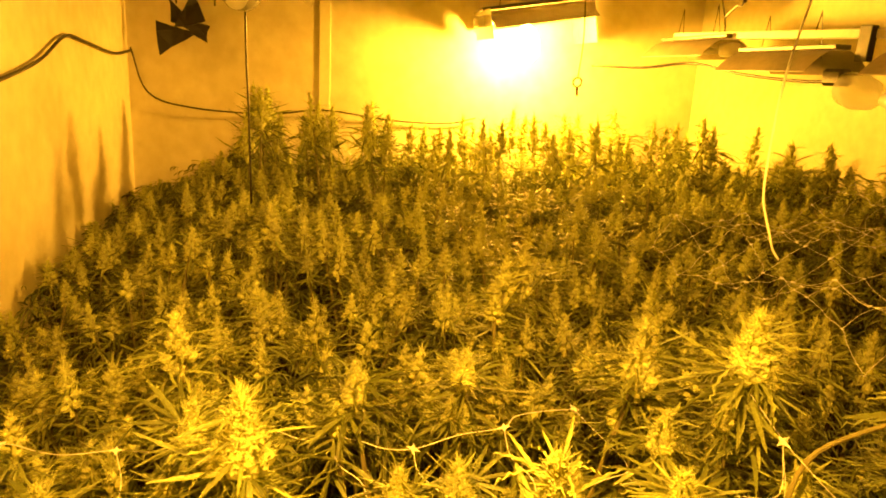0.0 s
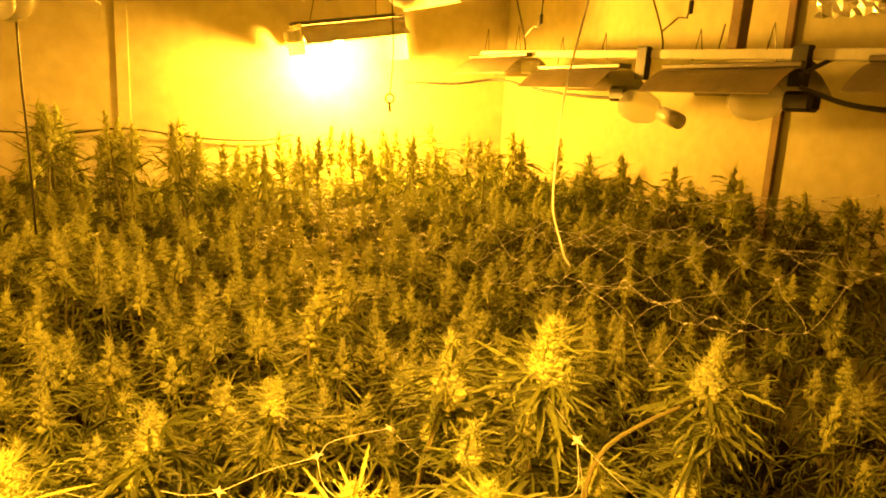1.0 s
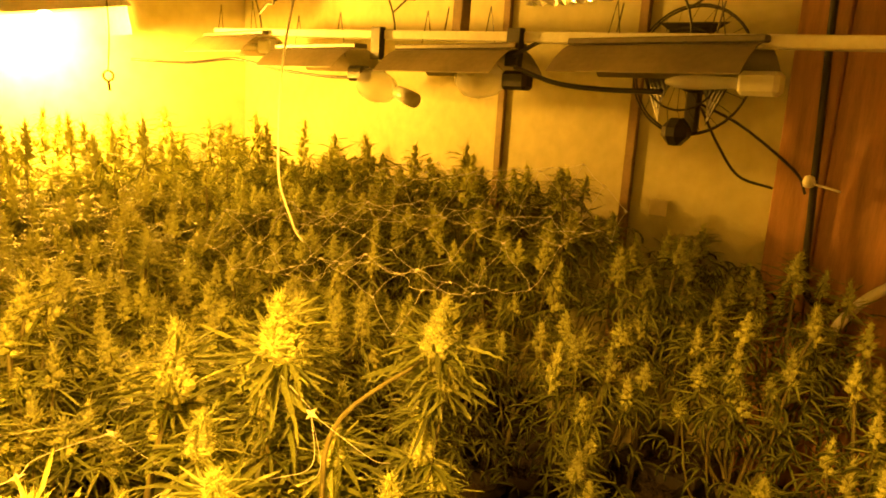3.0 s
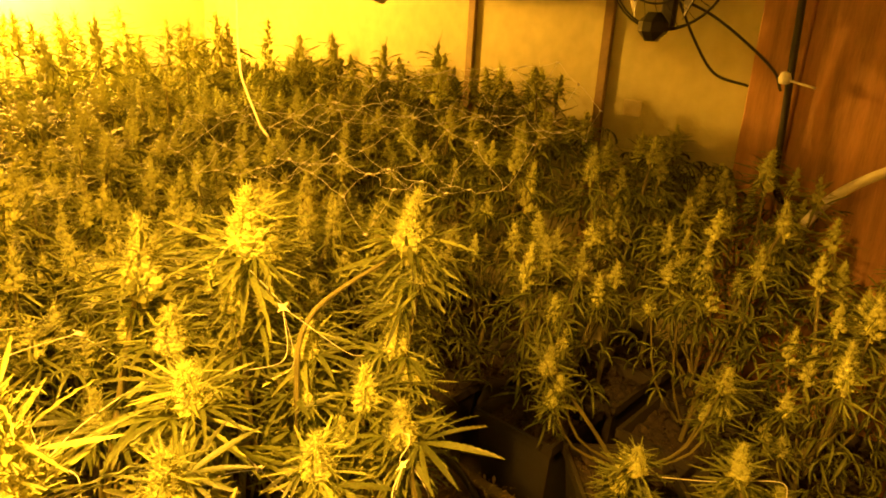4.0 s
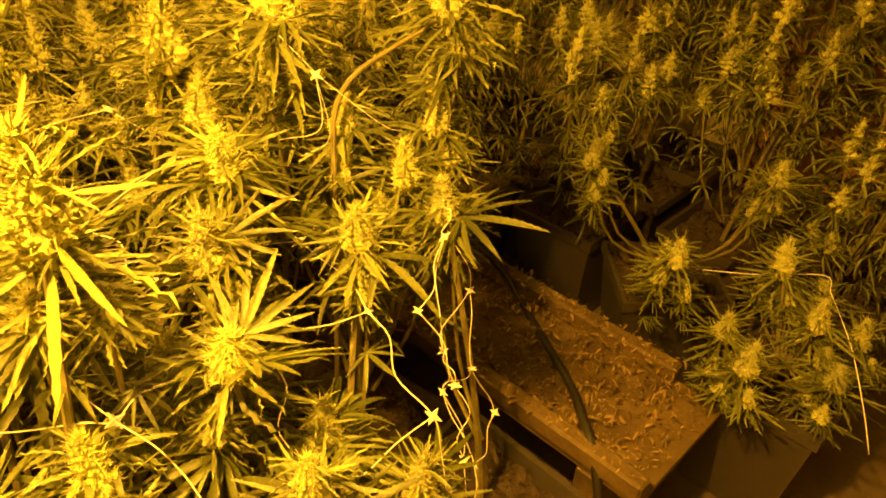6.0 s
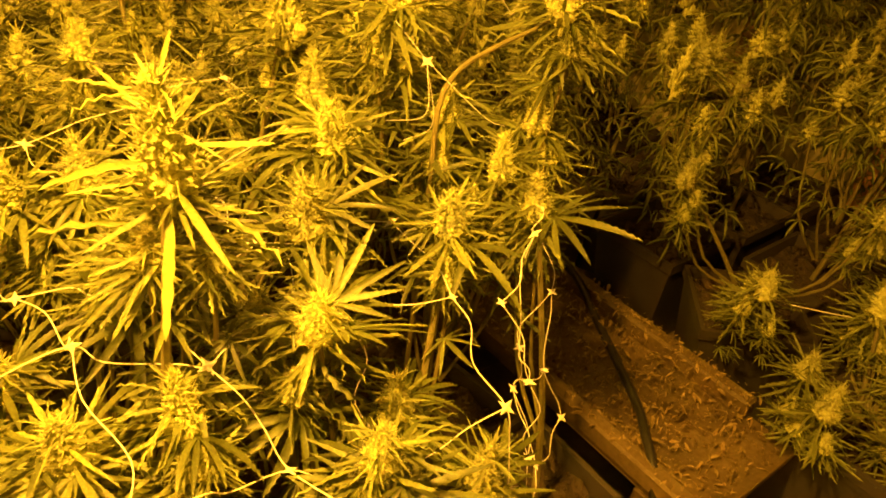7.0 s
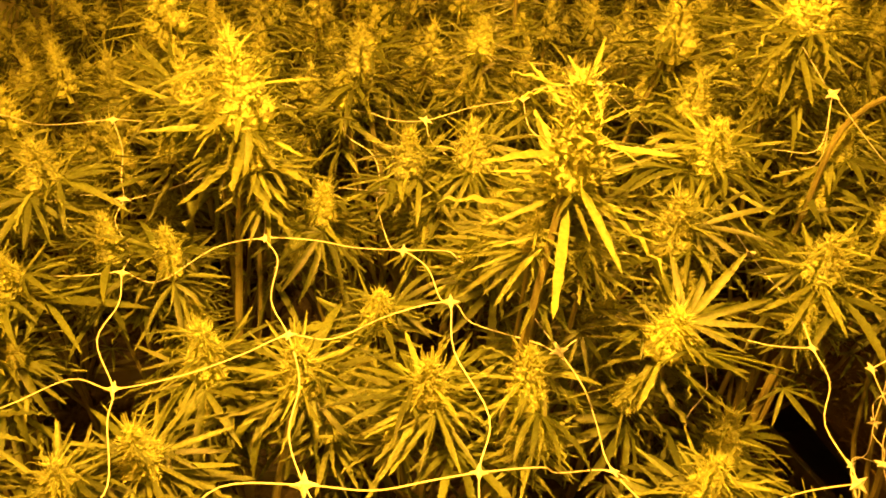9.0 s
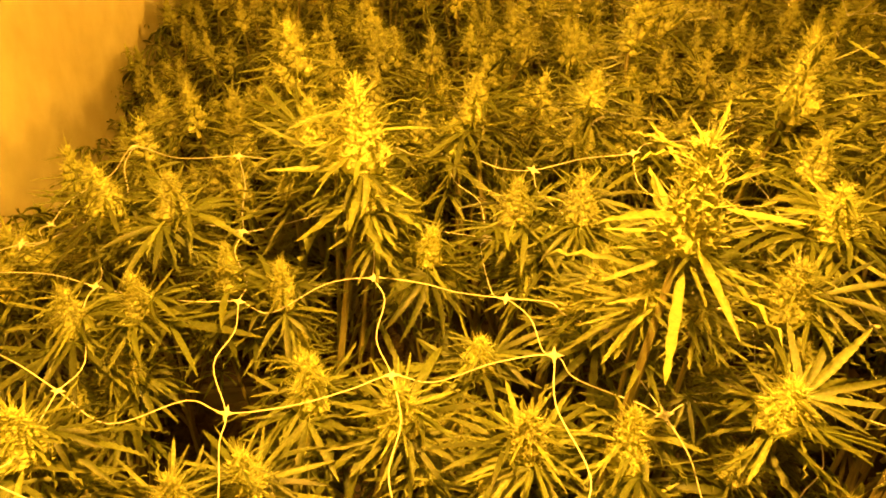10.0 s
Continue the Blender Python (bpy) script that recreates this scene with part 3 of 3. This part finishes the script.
hook = thing("cable_hook", "small white ring on a dark cable end hanging under the lamp", "hook", m=pose(1.25, 3.0, 1.60))
part("ring", tube([(0.02 * math.cos(a), 0, 0.02 * math.sin(a)) for a in np.linspace(0, 2 * math.pi, 20)], 0.005, 6), STRING, hook, "white plastic ring")
part("wire", tube(smooth_line([(0, 0, 0.02), (0.01, 0, 0.2), (0, 0.02, 0.5), (0, 0.02, ZC - 1.6)], 12), 0.003, 5), BLACK, hook, "dark hanging wire")
part("tail", tube([(0, 0, -0.02), (0.004, 0, -0.06)], 0.006, 6), BLACK, hook, "dark cable end")
cable("slack_string", [(1.50, 0.49, 0.55), (1.57, 0.38, 0.56), (1.64, 0.266, 0.585), (1.60, 0.235, 0.575), (1.565, 0.20, 0.56), (1.50, 0.14, 0.53), (1.43, 0.07, 0.46), (1.40, 0.03, 0.40)], 0.0011, STRING, "slack white string caught in a potted plant", "string")
cable("pale_hose", [(2.48, 0.56, 0.88), (2.46, 0.52, 0.98), (2.45, 0.47, 1.06), (2.45, 0.41, 1.12), (2.46, 0.34, 1.17), (2.48, 0.26, 1.21), (2.53, 0.18, 1.20), (2.55, 0.12, 1.0), (2.54, 0.10, 0.5), (2.5, 0.12, 0.02)], 0.016, WHITEBAR, "pale plastic hose arching in front of the wooden door", "hose")

# ---- small things on the door wall ----
# A plain white piece for a small pale spot of unknown kind.
tag = thing("white_patch", "small white patch low on the wall", "tag", m=pose(XE - 0.006, 1.24, 1.22))
part("sheet", box(0.004, 0.075, 0.06, 0.001), WALL, tag)
rf = random.Random(21)
n, mrow = 16, 7
v = [(XE - 0.012 - 0.018 * rf.random(), 1.52 + 0.42 * i / (n - 1) + rf.uniform(-0.008, 0.008), 1.99 + 0.14 * j / (mrow - 1) + rf.uniform(-0.008, 0.008)) for i in range(n) for j in range(mrow)]
f = [(i * mrow + j, (i + 1) * mrow + j, (i + 1) * mrow + j + 1, i * mrow + j + 1) for i in range(n - 1) for j in range(mrow - 1)]
foil = thing("foil_patch", "crumpled shiny foil taped high on the wall", "foil")
sheet = part("sheet", Shape().add(v, f), ALU, foil)
thick = sheet.modifiers.new("thickness", "SOLIDIFY")
thick.thickness = 0.002

# ---- scrap of net caught on the bare branch ----
scrap = thing("net_scrap", "white knotted scrap of net caught on a bare branch", "net")
core = (0.688, 0.775, 1.118)
for far in ((0.60, 0.74, 1.06), (0.80, 0.72, 1.02), (0.672, 0.80, 0.99), (0.69, 0.86, 1.15)):
    mid = tuple((a + c) / 2 + d for a, c, d in zip(core, far, (0.02, -0.02, -0.03)))
    part("strand", tube(smooth_line([core, mid, far], 14), 0.0005, 5), STRING, scrap)
part("knot", KNOT, None, scrap, m=pose(*core, 25, -20, 15) @ Matrix.Diagonal((0.0017, 0.0017, 0.0017, 1)))


# ---- the crop ----
NEAR_LEAF = [fan_leaf(1.0, 12, rnd.choice((5, 7, 7, 9)), rnd, rnd.uniform(0.2, 1.15)).mesh("fan_leaf", LEAF, True) for _ in range(12)]
SHORT, TALL_ONE = 0.23, 0.145
NEAR_BUD = [[cola(q * rnd.uniform(0.92, 1.1), n, z, rnd).mesh("flower_spike", BUD) for _ in range(5)] for q, n, z in ((SHORT, 1100, 0.036), (TALL_ONE, 1300, 0.021))]
NEAR_BLADES = [[cola_blades(q, n, z, rnd, 5).mesh("sugar_leaves", SUGAR, True) for _ in range(5)] for q, n, z in ((SHORT, 60, 0.78), (TALL_ONE, 80, 0.36))]
FAR_LEAF = [fan_leaf(1.0, 4, 5, rnd, rnd.uniform(0.5, 1.6), False) for _ in range(6)]
FAR_BUD = [[cola(q * rnd.uniform(0.92, 1.1), n, z, rnd).mesh("flower_spike", BUD) for _ in range(4)] for q, n, z in ((SHORT, 260, 0.05), (TALL_ONE, 280, 0.034))]
FAR_BLADES = [[cola_blades(q, n, z, rnd, 3).mesh("sugar_leaves", SUGAR, True) for _ in range(4)] for q, n, z in ((SHORT, 54, 0.72), (TALL_ONE, 58, 0.34))]


def bushy(r, count, wide, deep):
    """The leaves of a far plant, joined: hands of blades all through the upper part of the bush."""
    s = Shape()
    for _ in range(count):
        a, u = r.uniform(0, 2 * math.pi), r.random() ** 0.6
        z = -deep * r.random() ** 1.4
        k = r.uniform(0.048, 0.088)
        m = pose(math.cos(a) * wide * u, math.sin(a) * wide * u, z, 0, 0, math.degrees(a) + r.uniform(-50, 50)) @ pose(0, 0, 0, r.uniform(-25, 25), r.uniform(-35, 25)) @ Matrix.Diagonal((k, k, k, 1))
        s.join(r.choice(FAR_LEAF), m)
    return s.mesh("foliage", LEAF, True)


FAR_BUSH = [bushy(rnd, 115, 0.19, 0.40) for _ in range(6)]
POT_TOP = 0.36


def square_pot():
    """A square tapered pot with a rolled rim."""
    lo, hi, h, rim = 0.105, 0.138, POT_TOP, 0.008
    rings = [(lo, 0.0), (hi, h - 0.03), (hi + rim, h - 0.03), (hi + rim, h), (hi - 0.004, h), (hi - 0.012, h - 0.06)]
    v = [(sx * a, sy * a, z) for a, z in rings for sx, sy in ((-1, -1), (1, -1), (1, 1), (-1, 1))]
    f = [(i * 4 + j, i * 4 + (j + 1) % 4, i * 4 + 4 + (j + 1) % 4, i * 4 + 4 + j) for i in range(len(rings) - 1) for j in range(4)]
    return Shape().add(v, f + [(3, 2, 1, 0)])


def soil_mound(r):
    """Uneven soil with loose crumbs and pale grit on it."""
    n, s = 13, Shape()
    w = 0.127
    v = [(-w + 2 * w * i / (n - 1), -w + 2 * w * j / (n - 1), POT_TOP - 0.035 + 0.022 * noise.noise((i * 0.7, j * 0.7, 3.1))) for i in range(n) for j in range(n)]
    s.add(v, [(i * n + j, (i + 1) * n + j, (i + 1) * n + j + 1, i * n + j + 1) for i in range(n - 1) for j in range(n - 1)])
    for _ in range(150):
        q = r.uniform(0.002, 0.006)
        c = np.array([r.uniform(-w, w), r.uniform(-w, w), POT_TOP - 0.03])
        s.add(c + q * np.array([(1, 0, 0), (-1, 0.2, 0), (0, 1, 0.1), (0.1, -1, 0), (0, 0, 1), (0, 0, -1)]), [(0, 2, 4), (2, 1, 4), (1, 3, 4), (3, 0, 4), (2, 0, 5), (1, 2, 5), (3, 1, 5), (0, 3, 5)])
    return s


POT_MESH, SOIL_MESH = square_pot().mesh("pot", POT), soil_mound(rnd).mesh("soil", SOIL)
TALL = "flowering cannabis plant with dense buds in a black square pot"


def bud(plant, x, y, z, height, width, r, near, lean=(0, 0)):
    """A flower spike with its thin blades, whose top is at z."""
    kind = 1 if height / width > 2.9 else 0
    k = width / (2 * (TALL_ONE if kind else SHORT))
    m = pose(x, y, z - height, lean[0], lean[1], r.uniform(0, 360)) @ Matrix.Diagonal((k, k, height, 1))
    i = r.randrange(5 if near else 4)
    b = part("flower_spike", (NEAR_BUD if near else FAR_BUD)[kind][i], None, plant, m=m)
    part("sugar_leaves", (NEAR_BLADES if near else FAR_BLADES)[kind][i], None, b, "thin green blades")


def cannabis(x, y, ends, r, near, turn=0.0, leafy=10, bare=None):
    """A plant: pot with soil, main stem, a branch to each flower spike, fan leaves. ends: x, y, top, height and width of the spikes, in the room."""
    plant = thing("cannabis_plant", TALL, "plant", "cannabis plants", m=pose(x, y, 0.004))
    part("pot", POT_MESH, None, plant, "black square plastic pot", m=pose(0, 0, 0, 0, 0, turn))
    part("soil", SOIL_MESH, None, plant, "crumbly dark soil", m=pose(0, 0, 0, 0, 0, turn))
    ends = [(a - x, b - y, c, h, w) for a, b, c, h, w in ends]
    ends.sort(key=lambda e: -e[2])
    if bare and bare[0] == (round(ends[0][0] + x, 2), round(ends[0][1] + y, 2)):
        ends.append(ends.pop(0))
    bx, by, bz, h, w = ends[0]
    part("main_stem", tube(smooth_line([(0, 0, POT_TOP - 0.05), (bx * 0.3, by * 0.3, 0.6 * bz), (bx, by, bz - h * 0.6)], 8), 0.008, 6, 0.5), STALK, plant)
    for i, (bx, by, bz, h, w) in enumerate(ends):
        if i:
            z0 = max(POT_TOP + 0.03, r.uniform(0.45, 0.6) * bz)
            if bare and (round(bx + x, 2), round(by + y, 2)) == bare[0]:
                part("branch", tube(smooth_line([Vector(q) - Vector((x, y, 0)) for q in bare[1]], 16), 0.0046, 7, 0.7), STALK, plant, "thick bare pale branch")
            else:
                part("branch", tube(smooth_line([(bx * 0.12, by * 0.12, z0), (bx * 0.7, by * 0.7, z0 + 0.4 * (bz - h - z0)), (bx, by, bz - h * 0.6)], 6), 0.0042, 5, 0.65), STALK, plant)
        bud(plant, bx, by, bz, h, w, r, near, (r.uniform(-6, 6), r.uniform(-6, 6)))
        if near:
            count = (r.randrange(leafy - 1, leafy + 3) if h > 0.059 else 3) + (5 if h > 0.1 else 0)
            for j in range(count):
                u = (j + r.random()) / count
                k = r.uniform(0.085, 0.135) * (0.62 if x > 1.2 else 1) * (1 if h > 0.059 else 0.6) * (1 if h < 0.1 else 0.85) * (0.75 + 0.35 * u)
                z = bz - h * (0.68 + (1.6 if h > 0.1 else 0.6) * u) - (0.12 * r.random() if u > 0.7 else 0)
                part("fan_leaf", r.choice(NEAR_LEAF), None, plant, m=pose(bx, by, z, 0, 0, j * 137 + r.uniform(-30, 30)) @ pose(0, 0, 0, r.uniform(-25, 25), r.uniform(-38, 8) + 25 * u) @ Matrix.Diagonal((k, k, k, 1)))
    if not near:
        top = sorted(e[2] for e in ends)[len(ends) // 2]
        part("foliage", r.choice(FAR_BUSH), None, plant, m=pose(0, 0, top - 0.05, 0, 0, r.uniform(0, 360)))
    return plant


# the spikes that stand out in the near block: x, y, top
FRONT = [(0.28, 0.62, 1.22), (-0.06, 0.90, 1.17), (0.25, 0.90, 1.04), (0.16, 0.93, 1.02), (0.11, 1.15, 1.10), (0.52, 0.74, 1.10), (0.13, 0.55, 0.94),
         (0.235, 0.54, 0.945), (0.39, 0.545, 0.98), (-0.17, 0.82, 0.95), (-0.01, 0.62, 0.92), (-0.17, 0.54, 0.90), (-0.24, 0.51, 0.90), (0.03, 0.88, 0.97),
         (-0.44, 0.96, 1.02), (-0.34, 0.94, 1.02), (-0.35, 0.79, 0.95), (-0.43, 0.76, 0.95), (-0.12, 0.68, 0.90), (0.09, 0.72, 0.90), (0.26, 0.80, 0.95),
         (0.36, 0.64, 0.93), (-0.15, 1.03, 1.10), (-0.20, 1.28, 1.15), (-0.39, 0.55, 0.95), (-0.25, 0.86, 0.95), (0.32, 1.17, 1.10), (0.39, 0.41, 0.90)]
EDGE = [(0.61, 1.05, 1.20), (0.58, 0.91, 1.10), (0.63, 0.62, 1.00), (0.77, 0.60, 1.00), (0.77, 0.68, 1.03), (0.25, 0.76, 1.00), (0.90, 0.75, 1.05),
        (0.72, 0.77, 1.00), (0.44, 0.66, 1.05), (0.47, 0.50, 0.85), (0.71, 0.90, 1.27), (0.93, 0.76, 1.26), (0.96, 0.83, 1.08), (0.63, 1.18, 1.10),
        (0.56, 1.69, 1.15), (0.47, 1.49, 1.10), (0.74, 0.79, 1.07), (-0.05, 2.12, 1.20), (0.61, 1.71, 1.15), (-0.22, 1.36, 1.12), (-0.08, 1.14, 1.05),
        (0.66, 1.11, 1.12), (0.85, 1.06, 1.20), (0.36, 1.31, 1.05), (0.14, 1.21, 1.05)]
ASIDE = [(1.66, 0.90, 0.82), (1.50, 0.81, 0.76), (1.94, 0.88, 0.86), (1.48, 0.53, 0.62), (1.34, 0.28, 0.56), (1.56, 0.33, 0.66), (1.73, 0.45, 0.76),
         (1.84, 0.33, 0.70), (1.44, 0.37, 0.52), (1.90, 0.70, 0.92), (2.09, 0.57, 0.88), (1.52, 0.58, 0.57), (1.74, 0.94, 0.72),
         (1.52, 0.22, 0.60), (1.62, 0.25, 0.58), (1.60, 0.15, 0.55), (1.48, 0.14, 0.50), (1.66, 0.36, 0.62), (2.05, 0.25, 0.85), (2.2, 0.35, 0.95), (2.3, 0.5, 1.0)]


def canopy(x, y):
    """How high the tops stand: low at the front and beside the gap, tall along the back and the door wall."""
    z = 0.90 + 0.10 * ease(y, 0, 1.2) + 0.10 * ease(y, 1.2, 3.2) + 0.11 * ease(y, 3.1, 3.8)
    z -= 0.30 * ease(-x, 0.3, 0.75) * ease(y, 0.9, 1.4) * (1 - 0.3 * ease(y, 1.9, 2.6))
    if x > 1.2:
        z -= 0.25 * (1 - ease(x, 1.3, 2.1)) * (1 - ease(y, 0.8, 1.6))
        z += 0.26 * ease(x, 1.7, 2.2) * ease(y, -0.1, 1.3) * (1 - 0.8 * ease(y, 2.5, 3.3))
    return z


pr = random.Random(11)
heads = FRONT + EDGE + ASIDE
spots = []
for j in range(13):
    for i in range(12):
        x, y = -0.72 + i * 0.297, 0.48 + j * 0.297
        if x > 1.2:
            y -= 0.22 if y < 1.3 else 0.0
        if (0.88 < x < 1.42 and y < 1.22) or (0.6 < x < 0.9 and y < 0.6):
            continue
        jx = 0.02 if y < 1.6 else 0.05
        x, y = x + pr.uniform(-jx, jx) + (0.05 if x > 1.42 and y < 1.22 else 0), y + pr.uniform(-jx, jx)
        if x < XE - 0.17 and y < YN - 0.17 and not (x > 1.42 and y < 1.2):
            spots.append((x, y))
spots += [(0.80, 0.50), (1.545, 0.255), (1.70, 0.64), (1.80, 1.0), (1.94, 0.28), (2.03, 0.63), (2.13, 0.98), (2.27, 0.27), (2.36, 0.62), (2.44, 0.97)]
own = {s: [] for s in spots}
for hx, hy, hz in heads:
    s = min(spots, key=lambda q: (q[0] - hx) ** 2 + (q[1] - hy) ** 2)
    tall = hz > 1.13
    own[s].append((hx, hy, hz, pr.uniform(0.11, 0.135) if tall else pr.uniform(0.06, 0.085), pr.uniform(0.064, 0.076) if tall else pr.uniform(0.042, 0.056)))
    for q in range(3 if tall else 2):
        a = pr.uniform(0, 6.28)
        own[s].append((hx + 0.036 * math.cos(a), hy + 0.036 * math.sin(a), hz - pr.uniform(0.07, 0.12) - 0.04 * q * tall, pr.uniform(0.04, 0.058), pr.uniform(0.032, 0.044)))
BARE = ((0.93, 0.76), [(0.70, 0.79, 0.5), (0.70, 0.77, 0.80), (0.695, 0.755, 0.95), (0.702, 0.76, 1.045), (0.725, 0.765, 1.085), (0.765, 0.772, 1.105), (0.84, 0.775, 1.125), (0.91, 0.765, 1.15), (0.93, 0.76, 1.18)])
for s in spots:
    x, y = s
    near = math.hypot(x - 0.1, y) < 1.25 or (x > 1.2 and y < 0.9 and x < 1.9)
    sparse = x > 0.55 and y < 1.0
    ends = own[s]
    for i in range((0 if sparse and ends else 3) if near else 11):
        a, d = i * 2.4 + pr.uniform(0, 1), 0.165 * math.sqrt((i + 0.4) / (5 if near else 11))
        ex, ey = x + d * math.cos(a), y + d * math.sin(a)
        if any((ex - q[0]) ** 2 + (ey - q[1]) ** 2 < (0.085 if near else 0.05) ** 2 for q in heads):
            continue
        if near and ex < 0.5 and 0.57 < ey < 0.82:
            continue
        if near:
            ends.append((ex, ey, canopy(ex, ey) - pr.uniform(0.03, 0.16), pr.uniform(0.055, 0.08), pr.uniform(0.036, 0.05)))
        else:
            back = ease(y, 3.0, 3.6)
            h = pr.uniform(0.07, 0.105) + (0.09 * pr.random() if pr.random() < 0.12 else 0)
            top = canopy(ex, ey) - 0.10 + 0.10 * noise.noise((ex * 3.1, ey * 3.1, 0.7)) + 0.17 * pr.random() ** 2.0 * (1 - 0.7 * back)
            if i < (2 if y > 3.3 else 1) and (y > 3.3 and x > -0.3 or x > 2.05 and y > 1.5):
                top = (1.36 + 0.08 * pr.random() - 0.06 * ease(-y, -2.0, -1.5)) if y < 3.3 else 1.30 + 0.15 * pr.random() ** 1.3 + 0.07 * ease(-x, -0.7, 0.1)
                h = pr.uniform(0.17, 0.25)
            ends.append((ex, ey, top, h, pr.uniform(0.075, 0.095) if h > 0.16 else pr.uniform(0.042, 0.062)))
    if not ends:
        continue
    cannabis(x, y, ends, pr, near, (45 if abs(x - 1.70) < 0.01 else 0) if x > 1.42 and y < 1.1 else pr.uniform(-25, 25), 3 if x > 1.2 and y < 0.5 else 4 if sparse or x > 1.2 else 6, BARE if any(abs(q[0] - 0.93) < 0.001 and abs(q[1] - 0.76) < 0.001 for q in ends) else None)
